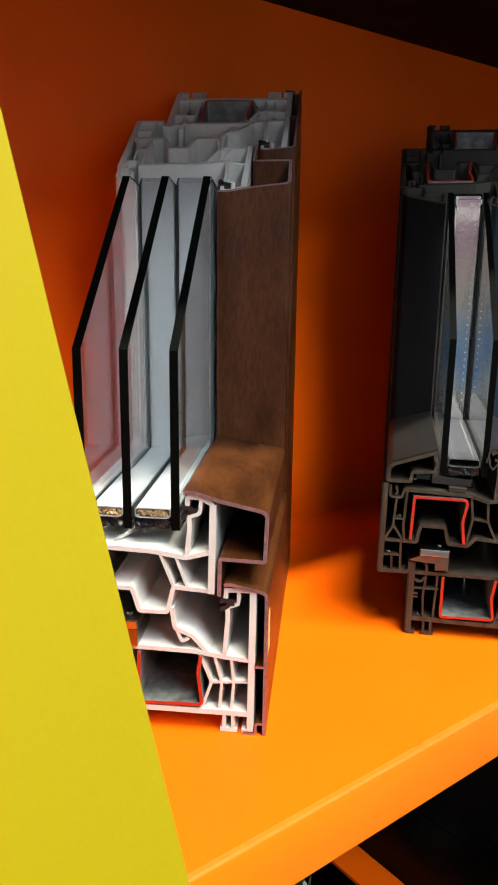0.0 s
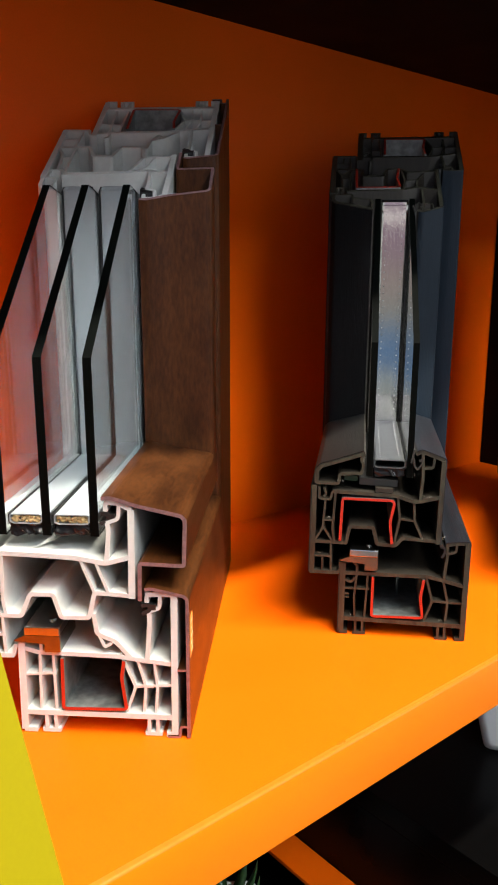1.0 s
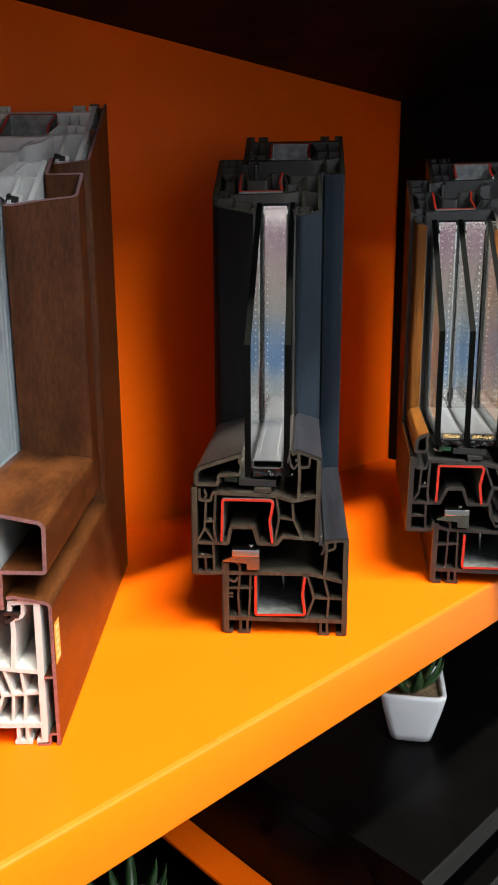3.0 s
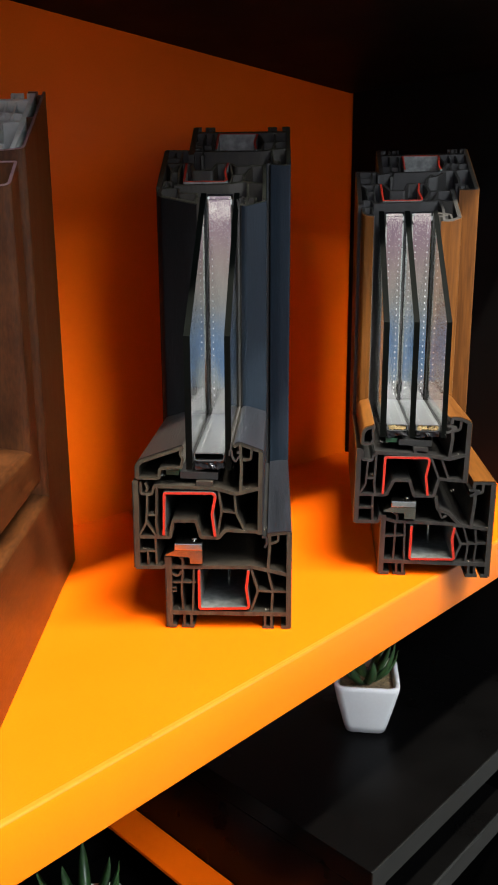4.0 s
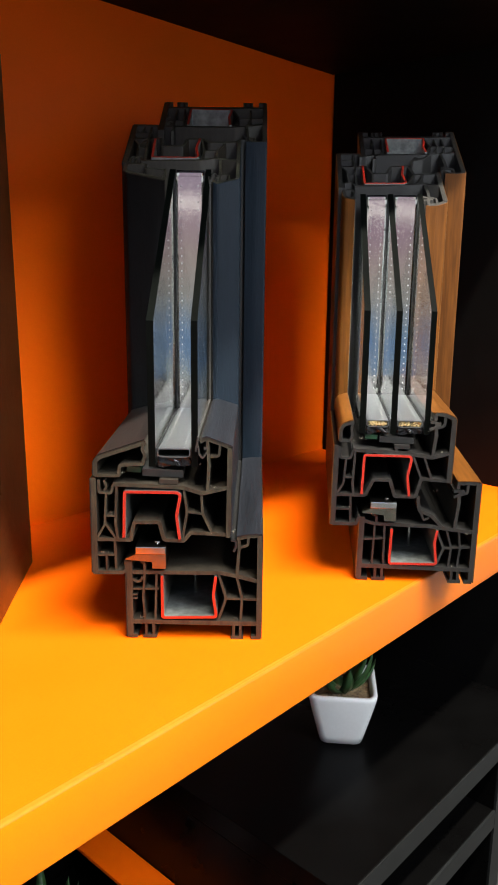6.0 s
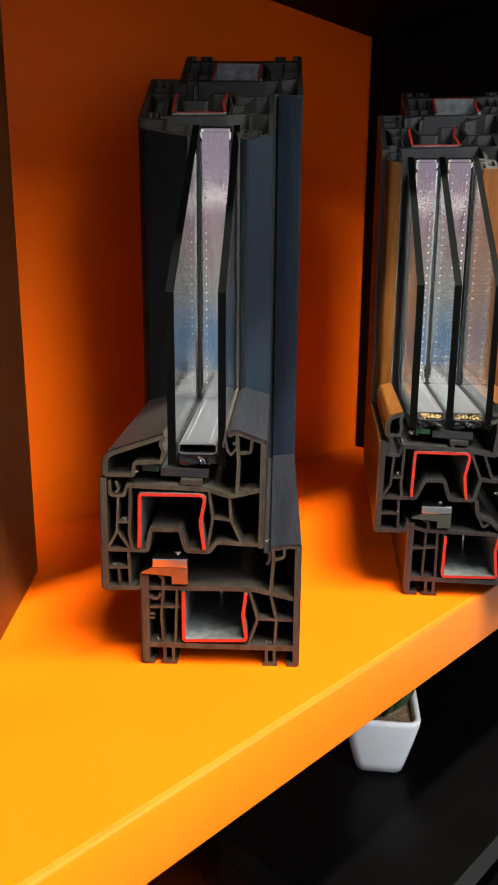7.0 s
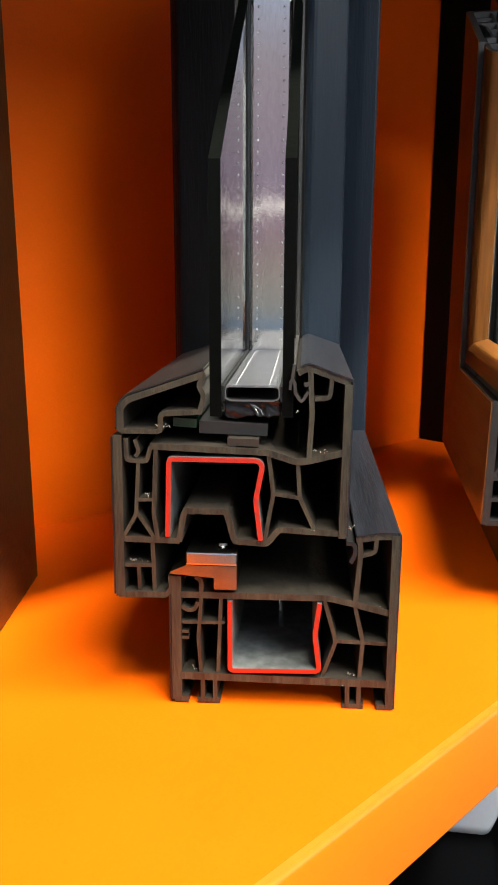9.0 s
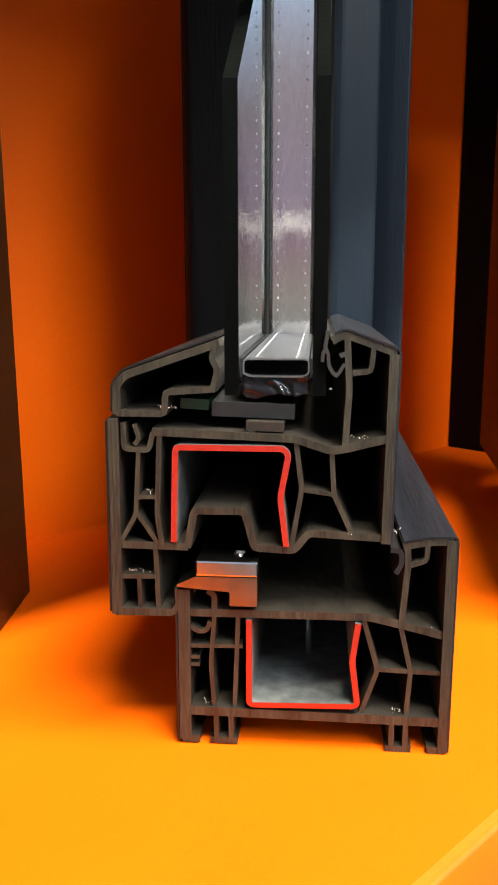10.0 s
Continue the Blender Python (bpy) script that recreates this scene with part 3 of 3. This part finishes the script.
def white_sample(m, depth, label, rng):
    c = Corner(depth, 0.166, (0.098, 0.2315), 0.2945)
    root = empty_thing("window_corner_sample", m, label, "window sample", "window corner samples on the shelf")
    two_legs("frame", c, FRAME_WHITE, WHITE_PVC, WHITE_PVC, root)
    two_legs("sash", c, SASH_WHITE, WHITE_PVC, WHITE_PVC, root)
    two_legs("glazing_bead", c, BEAD_WHITE, WHITE_PVC, WHITE_PVC, root)
    two_legs("sash_cladding", c, CLAD_SASH, [WALNUT_V, CUT_ALU], [WALNUT_Z, CUT_ALU], root, "walnut brown cladding shell", 1, -0.0006)
    two_legs("frame_cladding", c, CLAD_FRAME, [WALNUT_V, CUT_ALU], [WALNUT_Z, CUT_ALU], root, "walnut brown cladding shell", 1, -0.0006)
    two_legs("frame_reinforcement", c, STEEL_WHITE, [STEEL, RED], [STEEL, RED], root, "galvanised steel channel with red painted edge", 1, -0.0003)
    two_legs("glazing_gasket", c, GASKET_WHITE, RUBBER, RUBBER, root, "black rubber gasket", 0, 0.0004)
    two_legs("rebate_gasket", c, GASKET_WHITE_FRAME, RUBBER, RUBBER, root, "black rubber gasket", 0, 0.0004)
    for a, b in ((-79.4, -75.8), (-60.6, -57), (-40.6, -37)):
        glass(c, root, a, b, 91, (0.087, 0.2365))
    for a, b in ((-75.7, -60.7), (-56.9, -40.7)):
        spacer(c, root, a, b, 95, 99.6, LIGHT_SPACER, False, "pale grey spacer bar", True, rng)
    locking_keep(root, -74.5, 42.6)
    # a curled shaving of plastic below the glass
    bm = bmesh.new()
    last = None
    for k in range(15):
        t = k / 14
        p = Vector((-0.0655 + 0.012 * t, 0.004 + 0.006 * math.sin(2.2 * t), 0.0846 + 0.0045 * t ** 1.7))
        cur = [bm.verts.new(p), bm.verts.new(p + Vector((0.0004, 0.006 * (1 - 0.5 * t), 0.0012 * math.sin(3 * t)))), bm.verts.new(p + Vector((0.0002, 0.003, -0.0006)))]
        if last:
            for j in range(3):
                bm.faces.new((last[j], last[(j + 1) % 3], cur[(j + 1) % 3], cur[j]))
        last = cur
    part("plastic_shaving", bm, WHITE_PVC, root, "curled white plastic shaving")
    swarf(root, [(-20, 25), (-46, 66.6), (-30, 39), (-62, 12), (-12, 36)], rng)
    # sticker on the flank of the frame cladding
    st = solid("sticker", (-0.00001, 0.00028, 0.001, 0.009, 0.038, 0.056), PAPER, 0, root, "small orange sticker with pale print")
    bm = bmesh.new()
    for i in range(5):
        box(bm, 0.0003, 0.00042, 0.0025, 0.0078 - 0.0015 * (i % 2), 0.0395 + i * 0.0033, 0.0408 + i * 0.0033)
    part("print", bm, PRINT, st, "pale printed bars")
    return root


# ---- room ----
def structure(name, dims, mat, label, bevel=0.0, category="wall"):
    return tagged(solid(name, dims, mat, bevel), label, category, "", "structure")


W0, E0, S0, N0 = -1.4, 2.2, -2.8, 1.2
structure("floor", (W0, E0, S0, N0, -0.05, 0), FLOORING, "dark smooth showroom floor", category="floor")
structure("ceiling", (W0, E0, S0, N0, 2.8, 2.85), CEILING, "plain pale ceiling", category="ceiling")
structure("wall_east", (E0, E0 + 0.1, S0, N0, 0, 2.8), PLASTER, "plain pale side wall")
structure("wall_north", (W0 - 0.1, E0 + 0.1, N0, N0 + 0.1, 0, 2.8), PLASTER, "plain pale wall behind the bookcase")
structure("wall_south", (W0 - 0.1, E0 + 0.1, S0 - 0.1, S0, 0, 2.8), PLASTER, "plain pale wall")
bm = bmesh.new()
for d in ((S0, -2.6, 0, 2.8), (-0.1, N0, 0, 2.8), (-2.6, -0.1, 0, 0.2), (-2.6, -0.1, 2.45, 2.8)):
    box(bm, W0 - 0.1, W0, d[0], d[1], d[2], d[3])
tagged(part("wall_west", bm, PLASTER), "plain pale wall with a large opening onto the backdrop", "wall", "", "structure")
tagged(solid("backdrop", (-1.9, -1.88, -4.0, 1.0, -0.4, 3.2), BACKDROP), "unseen glowing backdrop, its colour bands added for the spacer reflections", "sky", "", "structure")

# ---- bookcase ----
SHELF_TOP, SHELF_LOW, FRONT, BACK, RIGHT, ROOF = 1.0, 0.971, 0.19, 0.46, 0.712, 1.352
shelf = tagged(solid("shelf_board", (-0.6, RIGHT - 0.0005, FRONT + 0.0031, BACK - 0.0005, SHELF_LOW, SHELF_TOP), ORANGE),
       "bright orange laminated shelf board with edge band", "shelf")
# edge band with rounded arrises; front light and top highlight are in its colours
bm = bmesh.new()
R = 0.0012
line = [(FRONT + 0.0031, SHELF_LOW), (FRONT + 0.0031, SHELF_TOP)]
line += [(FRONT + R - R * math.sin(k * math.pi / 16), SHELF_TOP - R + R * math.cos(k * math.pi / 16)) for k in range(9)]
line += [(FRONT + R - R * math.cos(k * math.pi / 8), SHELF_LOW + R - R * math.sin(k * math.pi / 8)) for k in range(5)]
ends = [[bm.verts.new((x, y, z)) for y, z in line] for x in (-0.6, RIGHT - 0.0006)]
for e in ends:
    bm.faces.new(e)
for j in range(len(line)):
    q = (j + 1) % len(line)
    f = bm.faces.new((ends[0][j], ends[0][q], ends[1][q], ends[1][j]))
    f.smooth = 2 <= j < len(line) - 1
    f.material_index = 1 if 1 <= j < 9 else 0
part("edge_band", bm, [LIT_EDGE_ORANGE, ARRIS_GLINT], shelf, "orange edge band lightened for front light, rounded arris with painted highlight")
back = tagged(solid("back_panel", (-1.4, 0.012, 0, 0.016, -0.1, ROOF - 0.97), ORANGE), "orange laminated back panel of the bookcase", "panel")
back.matrix_world = pose(0.714, 0.4285, 1.0, 0, 0.6, -2.4)
top = tagged(solid("top_board", (-1.3, -0.0005, 0, 0.29, 0, 0.026), BLACK_MATT, 0.001), "black laminated upper shelf board", "shelf")
top.matrix_world = pose(0.712, 0.19, 1.345, 0, 2.2, 0)
tagged(solid("side_panel", (RIGHT, RIGHT + 0.018, 0.19, 0.428, 0.80, ROOF + 0.03), BLACK_MATT, 0.001), "black laminated side panel of the bookcase", "panel")
tagged(solid("lower_back_panel", (-0.6, RIGHT + 0.018, BACK + 0.001, BACK + 0.016, 0.0, 0.8995), BLACK), "black lower back panel of the bookcase", "panel")

# black lower cabinet with open pigeonholes
cab = empty_thing("open_cabinet", pose(0, 0, 0), "black open cabinet with grey edge bands and an orange end strip", "cabinet")
X0, X1, TOP, FACE = 0.4325, 0.664, 0.815, 0.1905
solid("top", (X0, 0.7115, FACE + 0.001, 0.458, TOP - 0.018, TOP), BLACK, 0.0005, cab)
solid("edge_band", (X0, X1, FACE, FACE + 0.0009, TOP - 0.0178, TOP - 0.0002), GREY_EDGE, 0, cab, "dark grey edge band")
solid("shelf", (X0 + 0.0165, X1 - 0.019, FACE + 0.002, 0.458, 0.732, 0.749), BLACK, 0.0005, cab)
solid("edge_band", (X0 + 0.0165, X1 - 0.0185, FACE, FACE + 0.0019, 0.7322, 0.7488), GREY_EDGE, 0, cab, "dark grey edge band")
solid("side", (X1 - 0.018, X1, FACE + 0.002, 0.458, 0.0, TOP - 0.0185), BLACK, 0.0005, cab)
solid("edge_band", (X1 - 0.0178, X1 - 0.0002, FACE, FACE + 0.0019, 0.0, TOP - 0.0185), GREY_EDGE, 0, cab, "dark grey edge band")
solid("side", (X0, X0 + 0.016, FACE + 0.002, 0.458, 0.0, TOP - 0.0185), BLACK, 0.0005, cab)
solid("edge_band", (X0 + 0.0002, X0 + 0.0158, FACE, FACE + 0.0019, 0.0, TOP - 0.0185), GREY_EDGE, 0, cab, "dark grey edge band")
solid("end_strip", (0.404, X0 - 0.0005, FACE + 0.0032, 0.458, 0.722, 0.7255), ORANGE, 0.0005, cab, "orange ledge along the cabinet end")
tagged(solid("low_shelf", (-0.6, X0 - 0.001, FRONT + 0.02, 0.455, 0.665, 0.683), BLACK, 0.0005), "black laminated lower shelf board", "shelf")

# ---- leaning yellow board ----
bm = bmesh.new()
edge = lambda z: Vector((0.1030 - 0.087 * (z - 1), 0.1008 + 0.2825 * (z - 1), z))
a, b = edge(0.0), edge(1.31)
across = Vector((-0.5, -0.16, 0))
nrm = across.cross(b - a).normalized() * 0.002
vs = [bm.verts.new(p + o) for o in (Vector(), nrm) for p in (a, b, b + across, a + across)]
for q in ((0, 1, 2, 3), (4, 7, 6, 5), (0, 4, 5, 1), (1, 5, 6, 2), (2, 6, 7, 3), (3, 7, 4, 0)):
    bm.faces.new([vs[i] for i in q])
bmesh.ops.bevel(bm, geom=bm.edges[:], offset=0.0006, segments=2, profile=0.5, affect="EDGES")
tagged(part("yellow_board", bm, YELLOW), "plain yellow display board leaning beside the bookcase", "board")

# ---- window corner samples ----
rng = random.Random(4)
white_sample(pose(0.211, 0.237, 1.0, 0, 0, -43.7), 0.204,
             "white window corner with walnut cladding and triple glazing", rng)
dark_sample(pose(0.3746, 0.2134, 1.0, 0, 0.2, -48.3), 0.2035, (0.1015, 0.2322), 0.2895, False,
            (GREY_FILM_V, GREY_FILM_Z, DARK_FILM_V, DARK_FILM_Z_SHADED, "blue-grey anthracite grained film", "dark brown grained film"),
            "dark brown window corner with blue-grey film and double glazing", rng)
dark_sample(pose(0.5125, 0.166, 1.0, 0, 0, -52.3), 0.186, (0.086, 0.2245), 0.2795, True,
            (OAK_V, OAK_Z, OAK_V, OAK_Z, "golden oak film", "golden oak film"),
            "dark window corner with golden oak film and triple glazing", rng)


# ---- potted succulents ----
def potted_plant(m, label, tall, rng):
    root = empty_thing("potted_succulent", m, label, "plant", "potted succulents")
    bm = bmesh.new()

    def ring(half, z, r):
        pts = []
        for k in range(4):
            cx, cy = (half - r) * (1, -1, -1, 1)[k], (half - r) * (1, 1, -1, -1)[k]
            for j in range(5):
                t = math.pi / 2 * (k + j / 4)
                pts.append(bm.verts.new((cx + r * math.cos(t), cy + r * math.sin(t), z)))
        return pts
    rings = [ring(0.0145, 0, 0.006), ring(0.0168, 0.0012, 0.007), ring(0.0185, 0.008, 0.007), ring(0.0235, 0.03, 0.007), ring(0.0262, 0.043, 0.0075),
             ring(0.0266, 0.0462, 0.0078), ring(0.0258, 0.047, 0.0074), ring(0.0236, 0.0468, 0.0066), ring(0.0228, 0.0455, 0.006), ring(0.0205, 0.034, 0.006)]
    bm.faces.new(rings[0][::-1])
    for p, q in zip(rings, rings[1:]):
        for j in range(20):
            bm.faces.new((p[j], p[(j + 1) % 20], q[(j + 1) % 20], q[j]))
    for f in bm.faces:
        f.smooth = True
    part("pot", bm, CERAMIC, root, "glazed white square pot")
    bm = bmesh.new()
    n = 12
    grid = [[bm.verts.new(((i / n - 0.5) * 0.043, (j / n - 0.5) * 0.043, 0.0405 + rng.uniform(-0.0008, 0.0008))) for j in range(n + 1)] for i in range(n + 1)]
    for i in range(n):
        for j in range(n):
            bm.faces.new((grid[i][j], grid[i + 1][j], grid[i + 1][j + 1], grid[i][j + 1]))
    part("soil", bm, SOIL, root, "coarse tan grit")
    for i in range(10):
        bm = bmesh.new()
        turn, lean = i * 2.4 + rng.uniform(-0.2, 0.2), rng.uniform(0.75, 1.4)
        ln = rng.uniform(0.026, 0.04) * tall
        last = None
        for s in range(8):
            t = s / 7
            bend = lean * (1 - 0.45 * t)
            r, z = ln * t * math.sin(bend), ln * t * math.cos(bend)
            w = 0.0056 * (1 - t ** 2.2) * (0.75 + 0.6 * t) + 0.0002
            side = Vector((-math.sin(turn), math.cos(turn), 0))
            c0 = Vector((math.cos(turn) * (r + 0.002), math.sin(turn) * (r + 0.002), 0.039 + z))
            up = Vector((-math.cos(turn) * math.cos(bend), -math.sin(turn) * math.cos(bend), math.sin(bend)))
            cur = [bm.verts.new(c0 + side * w), bm.verts.new(c0 + up * w * 0.15), bm.verts.new(c0 - side * w), bm.verts.new(c0 - up * w * 0.7)]
            if last:
                for j in range(4):
                    f = bm.faces.new((last[j], last[(j + 1) % 4], cur[(j + 1) % 4], cur[j]))
                    f.smooth = True
            last = cur
        part("leaf", bm, LEAF, root)
    return root


potted_plant(pose(0.5645, 0.291, 0.8152, 0, 0, -53), "green succulent in a white square pot on the black cabinet", 1.25, rng)
potted_plant(pose(0.335, 0.375, 0.6835, 0, 0, -40), "spiky green succulent in a white pot on the low shelf", 1.5, rng)
